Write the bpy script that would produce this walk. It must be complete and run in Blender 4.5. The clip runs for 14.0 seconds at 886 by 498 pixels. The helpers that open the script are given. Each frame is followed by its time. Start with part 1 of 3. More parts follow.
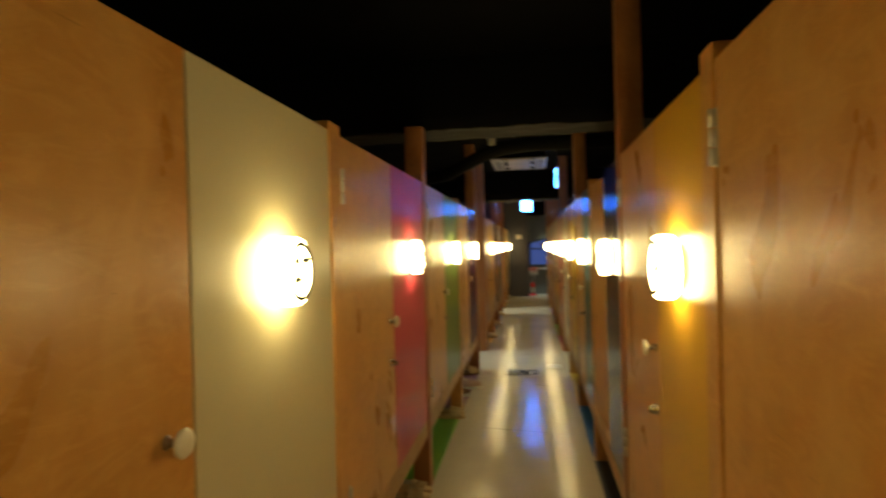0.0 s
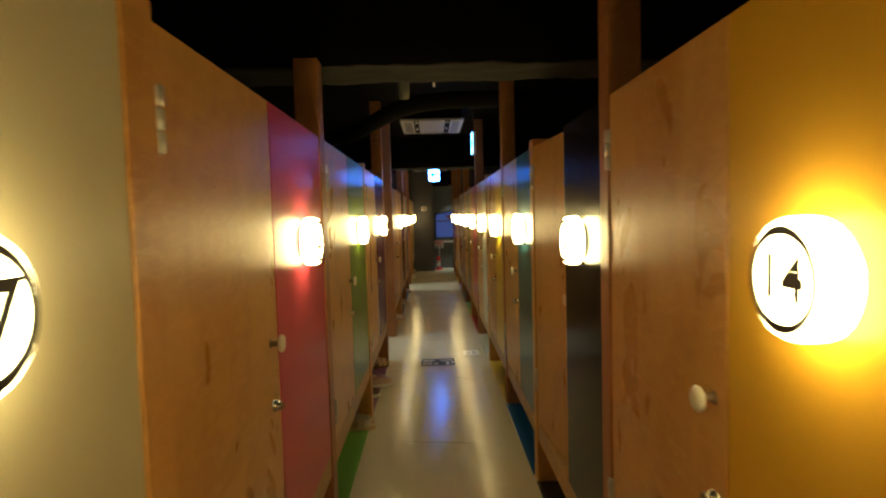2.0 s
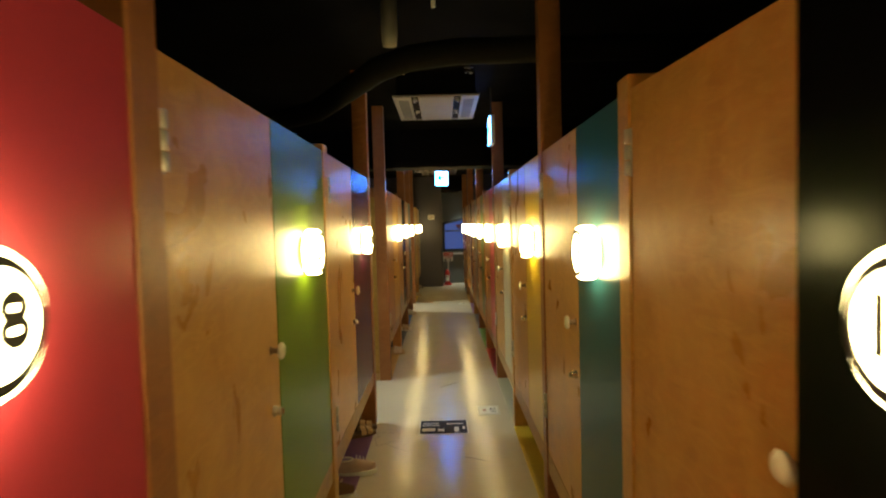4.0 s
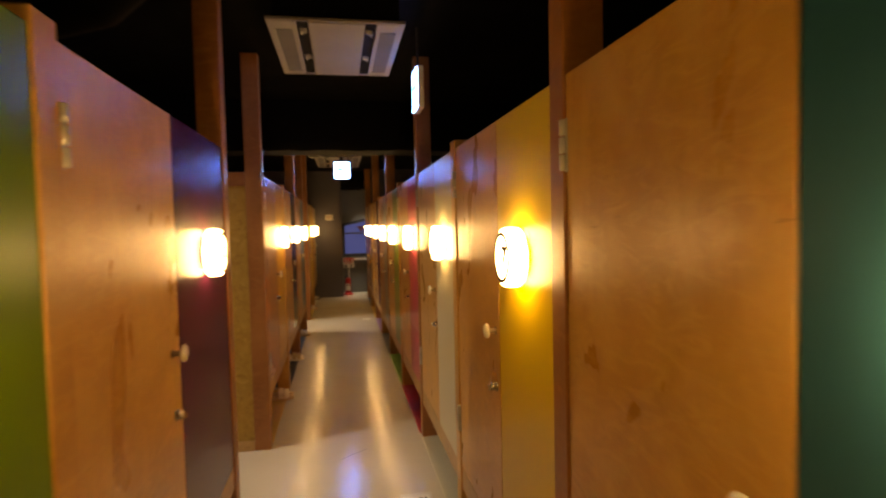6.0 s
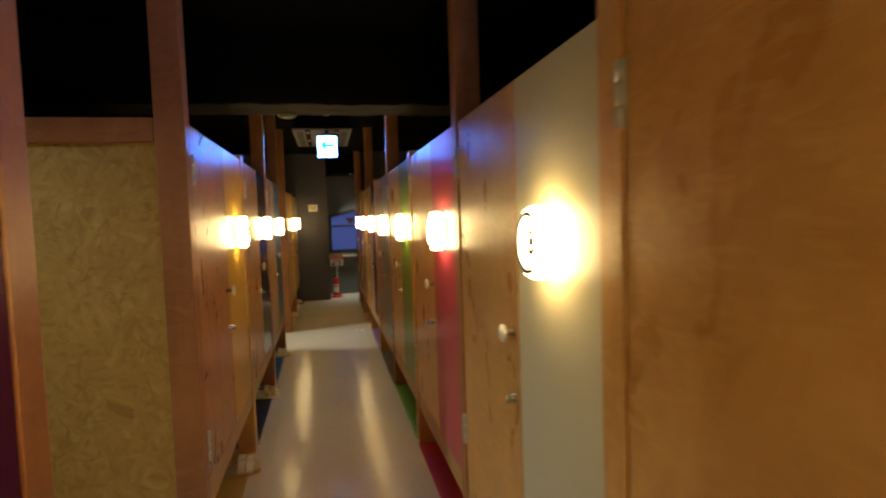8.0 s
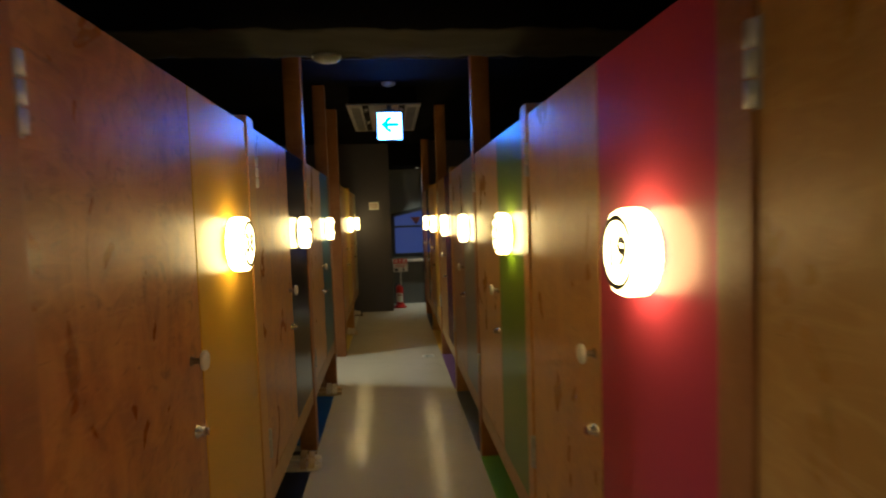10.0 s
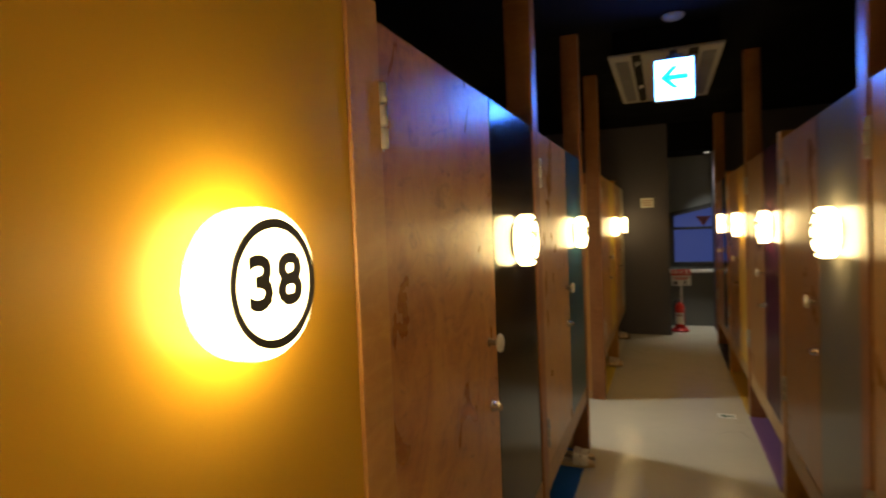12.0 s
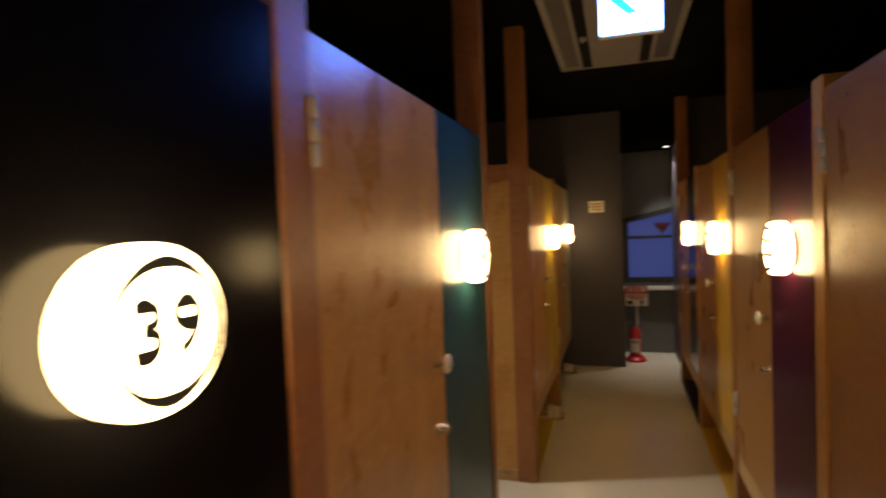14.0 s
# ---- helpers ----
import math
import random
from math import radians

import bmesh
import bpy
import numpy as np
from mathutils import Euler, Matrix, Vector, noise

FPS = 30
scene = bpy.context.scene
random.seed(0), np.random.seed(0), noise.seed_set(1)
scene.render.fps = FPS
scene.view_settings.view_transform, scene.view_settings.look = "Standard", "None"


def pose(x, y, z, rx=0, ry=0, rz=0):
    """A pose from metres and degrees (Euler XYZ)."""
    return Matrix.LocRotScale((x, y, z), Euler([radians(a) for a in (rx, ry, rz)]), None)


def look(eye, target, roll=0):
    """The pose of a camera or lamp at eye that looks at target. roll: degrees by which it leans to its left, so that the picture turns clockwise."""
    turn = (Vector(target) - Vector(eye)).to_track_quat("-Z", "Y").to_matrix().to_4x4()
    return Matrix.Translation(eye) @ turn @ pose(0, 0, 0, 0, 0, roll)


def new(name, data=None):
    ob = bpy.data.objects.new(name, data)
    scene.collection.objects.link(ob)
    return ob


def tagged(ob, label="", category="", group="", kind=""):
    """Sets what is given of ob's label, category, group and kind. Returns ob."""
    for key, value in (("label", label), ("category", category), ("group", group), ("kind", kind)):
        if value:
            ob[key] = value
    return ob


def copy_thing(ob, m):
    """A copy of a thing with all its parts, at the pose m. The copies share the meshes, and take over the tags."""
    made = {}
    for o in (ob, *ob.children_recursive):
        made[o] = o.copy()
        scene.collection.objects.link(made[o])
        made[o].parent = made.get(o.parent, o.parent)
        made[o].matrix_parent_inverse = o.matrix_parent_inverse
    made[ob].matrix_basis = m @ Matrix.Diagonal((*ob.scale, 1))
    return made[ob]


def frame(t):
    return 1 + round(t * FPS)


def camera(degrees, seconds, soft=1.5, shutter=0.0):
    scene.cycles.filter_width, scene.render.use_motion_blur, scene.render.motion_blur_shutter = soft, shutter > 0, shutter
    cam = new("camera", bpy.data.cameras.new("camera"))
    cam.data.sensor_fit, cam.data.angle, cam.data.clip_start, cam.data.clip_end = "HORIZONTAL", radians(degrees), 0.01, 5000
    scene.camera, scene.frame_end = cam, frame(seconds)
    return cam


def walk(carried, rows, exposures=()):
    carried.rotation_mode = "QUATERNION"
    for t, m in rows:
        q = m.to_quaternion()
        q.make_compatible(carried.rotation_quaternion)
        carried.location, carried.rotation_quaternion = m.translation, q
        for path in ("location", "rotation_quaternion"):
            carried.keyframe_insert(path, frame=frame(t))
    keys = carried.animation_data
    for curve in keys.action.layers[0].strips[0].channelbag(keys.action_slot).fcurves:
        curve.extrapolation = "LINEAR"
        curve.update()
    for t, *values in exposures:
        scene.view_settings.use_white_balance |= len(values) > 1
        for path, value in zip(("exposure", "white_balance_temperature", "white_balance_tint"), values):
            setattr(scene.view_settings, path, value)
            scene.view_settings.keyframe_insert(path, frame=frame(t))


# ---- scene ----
cam = camera(76.4, 14.0, soft=2.1, shutter=0.6)
PATH = [
    (0, (0.207, 0.737, 1.538), (-0.105, 2.712, 1.529), -1.5),
    (0.5, (0.147, 0.766, 1.547), (0.158, 2.765, 1.48), -1.4),
    (1, (0.074, 0.905, 1.555), (0.159, 2.901, 1.451), -1.4),
    (1.5, (0.054, 1.242, 1.583), (0.137, 3.236, 1.46), -1.5),
    (2, (0.039, 1.615, 1.571), (0.076, 3.611, 1.45), -1.6),
    (2.5, (0.037, 2.006, 1.575), (0.061, 4.003, 1.456), -1.8),
    (3, (0.067, 2.424, 1.586), (0.078, 4.421, 1.471), -1.7),
    (3.2, (0.076, 2.58, 1.579), (0.075, 4.578, 1.473), -1.6),
    (5.3, (0.095, 4.285, 1.586), (0.148, 6.282, 1.503), -1.0),
    (5.5, (0.084, 4.436, 1.576), (0.219, 6.43, 1.492), -1.0),
    (6, (0.057, 4.817, 1.577), (0.415, 6.783, 1.486), -1.3),
    (6.5, (-0.004, 5.24, 1.581), (0.498, 7.173, 1.477), -1.4),
    (7, (0.0, 5.673, 1.558), (0.598, 7.577, 1.435), -1.5),
    (7.5, (0.016, 6.117, 1.562), (0.587, 8.029, 1.436), -1.7),
    (8, (0.056, 6.528, 1.547), (0.459, 8.483, 1.427), -1.9),
    (8.2, (0.058, 6.68, 1.541), (0.422, 8.644, 1.424), -1.9),
    (10.3, (0.087, 8.323, 1.56), (0.183, 10.318, 1.446), -1.9),
    (10.5, (0.091, 8.477, 1.551), (0.111, 10.474, 1.441), -1.9),
    (11, (0.073, 8.88, 1.559), (-0.097, 10.87, 1.455), -1.9),
    (11.5, (0.072, 9.226, 1.563), (-0.376, 11.173, 1.469), -2.1),
    (12, (0.035, 9.53, 1.545), (-0.698, 11.389, 1.468), -2.3),
    (12.5, (0.022, 9.908, 1.556), (-0.819, 11.721, 1.476), -2.2),
    (13, (0.059, 10.315, 1.578), (-0.795, 12.122, 1.502), -2.4),
    (13.5, (0.054, 10.719, 1.578), (-0.769, 12.54, 1.508), -2.4),
    (14, (0.049, 11.091, 1.582), (-0.546, 12.999, 1.511), -2.2),
]
EXPOSURES = [  # seconds, stops, kelvin, tint
    (0.0, 0.50, 6550, -5), (0.6, 0.32, 6550, -5), (1.5, 0.28, 6600, -2), (2.2, 0.23, 6500, -6), (3.0, 0.46, 6650, -9), (5.5, 0.64, 8500, 16),
    (6.0, 0.47, 10000, 24), (6.5, 0.45, 9700, 23), (7.0, 0.38, 8400, 14), (7.5, 0.28, 7050, 9), (8.0, 0.40, 6900, 8), (10.5, -0.32, 6650, -1),
    (11.0, -0.18, 6900, 8), (11.5, 0.0, 6900, 8), (12.0, -0.06, 7000, 10), (12.5, -0.72, 8400, 21), (13.0, -0.38, 7400, 16), (13.5, -0.14, 7300, 18), (14.0, 0.03, 7200, 20),
]
walk(cam, [(t, look(eye, target, roll)) for t, eye, target, roll in PATH], EXPOSURES)

# ---- light ----
scene.view_settings.exposure = 0.0
world = bpy.data.worlds.new("dusk")
scene.world = world
world.use_nodes = True
wn = world.node_tree.nodes
sky = wn.new("ShaderNodeTexSky")
sky.sky_type = "NISHITA"
sky.sun_disc = False
sky.sun_elevation = radians(-3.0)
sky.sun_rotation = radians(200)
world.node_tree.links.new(sky.outputs[0], wn["Background"].inputs[0])
wn["Background"].inputs[1].default_value = 0.1

LAMP_POWER = 20.5
SIGN_POWER = 54.0


def passage_light(x, y, z, watts):
    """Ceiling spotlight in a side passage, aimed at the floor of the corridor."""
    data = bpy.data.lights.new("passage_light", "AREA")
    data.shape, data.size, data.energy, data.color = "DISK", 0.20, watts, (0.95, 1.0, 0.93)
    data.spread = radians(70)
    ob = new("passage_light", data)
    ob.matrix_world = look((x, y, z), (0.0, y, 0.0))
    return ob


passage_light(-2.15, 8.30, 2.62, 4.6)
passage_light(-2.25, 13.92, 2.62, 7)
spot = new("downlight_lamp", bpy.data.lights.new("downlight_lamp", "AREA"))
spot.data.shape, spot.data.size, spot.data.energy, spot.data.color = "DISK", 0.06, 3.0, (0.96, 1.0, 0.94)
spot.data.spread = radians(66)
spot.matrix_world = pose(0.585, 17.9, 2.40)

# ---- materials ----


def shader(name):
    m = bpy.data.materials.new(name)
    m.use_nodes = True
    nt = m.node_tree
    return m, nt, nt.nodes["Principled BSDF"]


def link(nt, a, b):
    nt.links.new(a, b)


def node(nt, kind, **values):
    n = nt.nodes.new(kind)
    for key, value in values.items():
        n.inputs[key].default_value = value
    return n


def coords(nt, scale, spread=17.0):
    """Object coordinates, shifted at random from object to object."""
    tc = nt.nodes.new("ShaderNodeTexCoord")
    info = nt.nodes.new("ShaderNodeObjectInfo")
    mul = nt.nodes.new("ShaderNodeMath")
    mul.operation = "MULTIPLY"
    mul.inputs[1].default_value = spread
    link(nt, info.outputs["Random"], mul.inputs[0])
    add = nt.nodes.new("ShaderNodeVectorMath")
    add.operation = "ADD"
    link(nt, tc.outputs["Object"], add.inputs[0])
    link(nt, mul.outputs[0], add.inputs[1])
    mp = nt.nodes.new("ShaderNodeMapping")
    mp.inputs["Scale"].default_value = scale
    link(nt, add.outputs[0], mp.inputs["Vector"])
    return mp.outputs[0]


def noise_tex(nt, vec, scale, detail=5.0, rough=0.55, distort=0.0):
    n = node(nt, "ShaderNodeTexNoise", Scale=scale, Detail=detail, Roughness=rough, Distortion=distort)
    link(nt, vec, n.inputs["Vector"])
    return n.outputs["Fac"]


def ramp(nt, fac, stops):
    r = nt.nodes.new("ShaderNodeValToRGB")
    els = r.color_ramp.elements
    while len(els) < len(stops):
        els.new(0.5)
    for e, (p, c) in zip(els, stops):
        e.position, e.color = p, (*c, 1) if len(c) == 3 else c
    link(nt, fac, r.inputs[0])
    return r.outputs[0]


def mix(nt, fac, a, b, mode="MIX"):
    m = nt.nodes.new("ShaderNodeMix")
    m.data_type, m.blend_type = "RGBA", mode
    for sock, value in ((m.inputs[0], fac), (m.inputs[6], a), (m.inputs[7], b)):
        if isinstance(value, (int, float)):
            sock.default_value = value
        elif isinstance(value, tuple):
            sock.default_value = (*value, 1)
        else:
            link(nt, value, sock)
    return m.outputs[2]


def span(nt, fac, a, b, lo, hi):
    r = node(nt, "ShaderNodeMapRange")
    for i, v in enumerate((a, b, lo, hi)):
        r.inputs[i + 1].default_value = v
    link(nt, fac, r.inputs[0])
    return r.outputs[0]


def bump(nt, bsdf, height, strength, distance):
    b = node(nt, "ShaderNodeBump", Strength=strength, Distance=distance)
    link(nt, height, b.inputs["Height"])
    link(nt, b.outputs[0], bsdf.inputs["Normal"])


def plywood(name, dark, mid, light, rough=0.34, figure=0.6, flecks=0.6, ripple=0.75):
    """Varnished veneer: upright grain, cloudy figure, short dark flecks."""
    m, nt, b = shader(name)
    b.inputs["Specular IOR Level"].default_value = 0.40
    grain = noise_tex(nt, coords(nt, (14, 14, 1.6)), 2.2, 7, 0.6, 1.2)
    cloud = noise_tex(nt, coords(nt, (2.6, 2.6, 1.6)), 1.7, 3, 0.55, 0.7 if flecks < 0.9 else 1.6)
    curl = noise_tex(nt, coords(nt, (6, 6, 17)), 1.3, 6, 0.65, 1.6)
    fleck = noise_tex(nt, coords(nt, (7, 7, 15) if flecks < 0.9 else (5, 5, 7)), 1.9, 4, 0.6, 2.2)
    scratch = noise_tex(nt, coords(nt, (3, 3, 30)), 2.6, 2, 0.4, 0.6)
    col = ramp(nt, cloud, [(0.28, dark), (0.5, mid), (0.74, light)] if flecks < 0.9 else [(0.36, dark), (0.5, mid), (0.66, light)])
    col = mix(nt, span(nt, grain, 0.42, 0.7, 0.0, figure), col, dark)
    col = mix(nt, span(nt, curl, 0.46, 0.68, 0.0, 0.6), col, light)
    info = nt.nodes.new("ShaderNodeObjectInfo")
    how = nt.nodes.new("ShaderNodeMath")
    how.operation = "MULTIPLY"
    link(nt, span(nt, fleck, 0.56, 0.78, 0.0, flecks), how.inputs[0])
    if flecks < 0.9:
        link(nt, info.outputs["Random"], how.inputs[1])
    else:
        how.inputs[1].default_value = 0.75
    col = mix(nt, how.outputs[0], col, tuple(c * 0.4 for c in dark))
    col = mix(nt, span(nt, scratch, 0.76, 0.79, 0.0, 0.3), col, tuple(c * 0.35 for c in dark))
    speck = noise_tex(nt, coords(nt, (15, 15, 9) if flecks < 0.9 else (7, 7, 20)), 2.0, 2, 0.45, 0.5)
    col = mix(nt, span(nt, speck, 0.74, 0.80, 0.0, 0.12 if flecks < 0.9 else 0.55), col, tuple(c * 0.3 for c in dark))
    link(nt, col, b.inputs["Base Color"])
    link(nt, span(nt, cloud, 0.2, 0.8, rough - 0.06, rough + 0.1), b.inputs["Roughness"])
    bump(nt, b, mix(nt, 0.7, grain, curl), ripple, 0.002)
    return m


def paint(name, colour, rough=0.28, spec=0.20):
    """Painted board: brush mottle, faint scuffs."""
    m, nt, b = shader(name)
    fine = noise_tex(nt, coords(nt, (40, 40, 40)), 6.0, 3)
    wide = noise_tex(nt, coords(nt, (1, 1, 1)), 1.7, 1, 0.4)
    col = mix(nt, span(nt, wide, 0.0, 1.0, 0.0, 0.2), colour, tuple(c * 0.7 for c in colour))
    link(nt, col, b.inputs["Base Color"])
    b.inputs["Roughness"].default_value = rough
    b.inputs["Specular IOR Level"].default_value = spec
    bump(nt, b, fine, 0.03, 0.0004)
    return m


def plain(name, colour, rough=0.5, metal=0.0, wear=0.15, grain=30.0, spec=0.5):
    m, nt, b = shader(name)
    b.inputs["Specular IOR Level"].default_value = spec
    n1 = noise_tex(nt, coords(nt, (1, 1, 1)), grain, 5, 0.6)
    n2 = noise_tex(nt, coords(nt, (1, 1, 1)), grain * 0.12, 3, 0.5)
    col = mix(nt, span(nt, n1, 0.35, 0.7, 0.0, wear), colour, tuple(c * 0.6 for c in colour))
    col = mix(nt, span(nt, n2, 0.4, 0.7, 0.0, wear), col, tuple(min(1, c * 1.3 + 0.01) for c in colour))
    link(nt, col, b.inputs["Base Color"])
    b.inputs["Metallic"].default_value = metal
    link(nt, span(nt, n2, 0.2, 0.8, max(0.05, rough - 0.08), rough + 0.08), b.inputs["Roughness"])
    bump(nt, b, n1, 0.12, 0.001)
    return m


def glow(name, colour, strength, gloss=0.4, base=(0.8, 0.8, 0.78)):
    m, nt, b = shader(name)
    b.inputs["Base Color"].default_value = (*base, 1)
    b.inputs["Roughness"].default_value = gloss
    b.inputs["Specular IOR Level"].default_value = 0.15
    b.inputs["Emission Color"].default_value = (*colour, 1)
    b.inputs["Emission Strength"].default_value = strength
    return m


def osb():
    """Pressed strand board: overlapping flat chips, each its own tone."""
    m, nt, b = shader("strand_board")
    streams = []
    for i, turn in enumerate((0.15, 1.0, 1.9, 2.6)):
        tc = nt.nodes.new("ShaderNodeTexCoord")
        spin = nt.nodes.new("ShaderNodeMapping")
        spin.inputs["Rotation"].default_value = (0, turn, 0)
        mp = nt.nodes.new("ShaderNodeMapping")
        mp.inputs["Location"].default_value = (i * 3.7, 0, i * 1.9)
        mp.inputs["Scale"].default_value = (4.0, 6, 15)
        link(nt, tc.outputs["Object"], spin.inputs["Vector"])
        link(nt, spin.outputs[0], mp.inputs["Vector"])
        streams.append(noise_tex(nt, mp.outputs[0], 1.6, 2, 0.5, 0.8))
    pick = noise_tex(nt, coords(nt, (9, 9, 9)), 1.0, 2, 0.5, 1.2)
    f = mix(nt, span(nt, pick, 0.40, 0.43, 0, 1), streams[0], streams[1])
    f = mix(nt, span(nt, pick, 0.49, 0.52, 0, 1), f, streams[2])
    f = mix(nt, span(nt, pick, 0.57, 0.60, 0, 1), f, streams[3])
    c = ramp(nt, f, [(0.28, (0.31, 0.175, 0.040)), (0.45, (0.38, 0.225, 0.053)), (0.58, (0.42, 0.262, 0.066)), (0.78, (0.50, 0.325, 0.095))])
    chip = noise_tex(nt, coords(nt, (7, 7, 26)), 1.6, 1, 0.4, 0.3)
    c = mix(nt, span(nt, chip, 0.70, 0.75, 0, 0.22), c, (0.17, 0.085, 0.025))
    link(nt, c, b.inputs["Base Color"])
    b.inputs["Roughness"].default_value = 0.5
    bump(nt, b, f, 0.35, 0.002)
    return m


def floor_paint():
    """Grey coated concrete, glossy, with wear, hairline cracks and scuffs."""
    m, nt, b = shader("coated_floor")
    c1 = coords(nt, (1, 1, 1), 0.0)
    wide = noise_tex(nt, c1, 1.1, 5, 0.6)
    fine = noise_tex(nt, c1, 60, 4)
    stain = noise_tex(nt, c1, 4.5, 6, 0.65, 0.8)
    crack = node(nt, "ShaderNodeTexVoronoi", Scale=0.55)
    crack.feature = "DISTANCE_TO_EDGE"
    warp = nt.nodes.new("ShaderNodeVectorMath")
    warp.operation = "MULTIPLY_ADD"
    warp.inputs[1].default_value = (0.5, 0.5, 0.5)
    wv = node(nt, "ShaderNodeTexNoise", Scale=2.0, Detail=6.0)
    link(nt, c1, wv.inputs["Vector"])
    link(nt, wv.outputs["Color"], warp.inputs[0])
    link(nt, c1, warp.inputs[2])
    link(nt, warp.outputs[0], crack.inputs["Vector"])
    col = ramp(nt, wide, [(0.25, (0.57, 0.51, 0.405)), (0.75, (0.66, 0.59, 0.475))])
    col = mix(nt, span(nt, stain, 0.62, 0.85, 0, 0.25), col, (0.30, 0.29, 0.25))
    scuff = noise_tex(nt, coords(nt, (9, 3.5, 1), 0.0), 2.4, 3, 0.55, 1.0)
    col = mix(nt, span(nt, scuff, 0.72, 0.76, 0, 0.2), col, (0.20, 0.18, 0.10))
    gate = span(nt, noise_tex(nt, c1, 0.9, 2), 0.60, 0.68, 0, 0.3)
    line = span(nt, crack.outputs[0], 0.0, 0.004, 1, 0)
    both = nt.nodes.new("ShaderNodeMath")
    both.operation = "MULTIPLY"
    link(nt, gate, both.inputs[0])
    link(nt, line, both.inputs[1])
    col = mix(nt, both.outputs[0], col, (0.06, 0.055, 0.05))
    link(nt, col, b.inputs["Base Color"])
    b.inputs["Specular IOR Level"].default_value = 0.25
    link(nt, span(nt, wide, 0.3, 0.7, 0.15, 0.23), b.inputs["Roughness"])
    wave = noise_tex(nt, coords(nt, (1, 1, 1), 0.0), 4.5, 3, 0.5, 0.6)
    bump(nt, b, mix(nt, 0.06, wave, fine), 0.19, 0.02)
    return m


WOOD = plywood("birch_door", (0.43, 0.205, 0.055), (0.54, 0.28, 0.085), (0.64, 0.365, 0.125), 0.29, 0.10, 0.05, ripple=0.24)
# Same timber as the short posts; weak light is put into its darker colour.
DIM_TIMBER = plywood("dim_red_timber", (0.25, 0.096, 0.036), (0.32, 0.129, 0.048), (0.39, 0.168, 0.065), 0.36, 0.35, 0.2)
FIGURED = plywood("figured_birch", (0.27, 0.098, 0.030), (0.40, 0.162, 0.049), (0.50, 0.235, 0.078), 0.29, 0.28, 1.0, 0.5)
FIGURED_PALE = plywood("pale_figured_birch", (0.33, 0.130, 0.038), (0.47, 0.205, 0.061), (0.57, 0.285, 0.094), 0.29, 0.25, 0.92, 0.45)
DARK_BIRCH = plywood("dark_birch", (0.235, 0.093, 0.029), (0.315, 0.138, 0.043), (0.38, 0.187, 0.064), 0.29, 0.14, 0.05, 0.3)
RAIL_WOOD = plywood("pale_rail", (0.34, 0.19, 0.08), (0.46, 0.28, 0.12), (0.55, 0.36, 0.18), 0.42, 0.3)
OSB = osb()
FLOOR = floor_paint()
SHORT_POST = plywood("birch_post", (0.42, 0.198, 0.053), (0.53, 0.272, 0.082), (0.62, 0.35, 0.12), 0.31, 0.3, 0.1, ripple=0.4)
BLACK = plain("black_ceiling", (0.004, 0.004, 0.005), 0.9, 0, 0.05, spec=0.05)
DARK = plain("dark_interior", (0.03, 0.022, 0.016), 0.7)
GREY_WALL = plain("grey_wall", (0.084, 0.077, 0.098), 0.6, 0, 0.12, 12, 0.3)
END_GREY = plain("end_grey", (0.145, 0.15, 0.145), 0.6, 0, 0.12, 12, 0.3)
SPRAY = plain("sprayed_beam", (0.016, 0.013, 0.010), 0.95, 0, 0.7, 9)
STEEL = plain("steel", (0.50, 0.48, 0.45), 0.38, 0.4, 0.1, 50)
CHROME = plain("chrome", (0.52, 0.46, 0.38), 0.26, 1.0, 0.08, 40)
KNOB_STEM = plain("knob_stem", (0.20, 0.14, 0.09), 0.4, 0.5)
KNOB = plain("ivory_knob", (0.72, 0.68, 0.58), 0.3, 0, 0.06)
WHITE = plain("white_plastic", (0.75, 0.74, 0.70), 0.4, 0, 0.08)
VENT_DARK = plain("vent_dark", (0.008, 0.007, 0.007), 0.8, spec=0.1)
DIM = plain("grey_plastic", (0.10, 0.10, 0.10), 0.35)
RED = plain("red_enamel", (0.55, 0.02, 0.015), 0.28)
RUBBER = plain("black_rubber", (0.02, 0.02, 0.02), 0.6)
FADED = plain("faded_print", (0.42, 0.24, 0.20), 0.6)
NAVY = plain("navy_print", (0.006, 0.007, 0.024), 0.55, spec=0.2)
INK = plain("dark_ink", (0.02, 0.017, 0.015), 0.5)
PAPER = plain("paper_label", (0.72, 0.70, 0.65), 0.5)
TAN = plain("tan_leather", (0.60, 0.42, 0.23), 0.55)
BEIGE = plain("beige_fabric", (0.80, 0.70, 0.56), 0.8)
CYAN = glow("sign_arrow", (0.0, 0.75, 0.78), 1.3, 0.4, (0.0, 0.3, 0.3))
SIGN = glow("sign_face", (0.045, 0.22, 1.0), SIGN_POWER)
LAMP = glow("lamp_shade", (1.0, 0.735, 0.325), LAMP_POWER * 0.98)
FACE = glow("lamp_front", (1.0, 0.735, 0.325), LAMP_POWER * 1.10)
SIGN_SIDE = glow("side_sign_face", (0.06, 0.24, 1.0), SIGN_POWER * 0.42)
SPOT = glow("spot_face", (1.0, 0.95, 0.85), 6.0)
GLASS_DUSK = glow("dusk_sky", (0.028, 0.045, 0.17), 1.0, 0.35, (0.01, 0.012, 0.02))

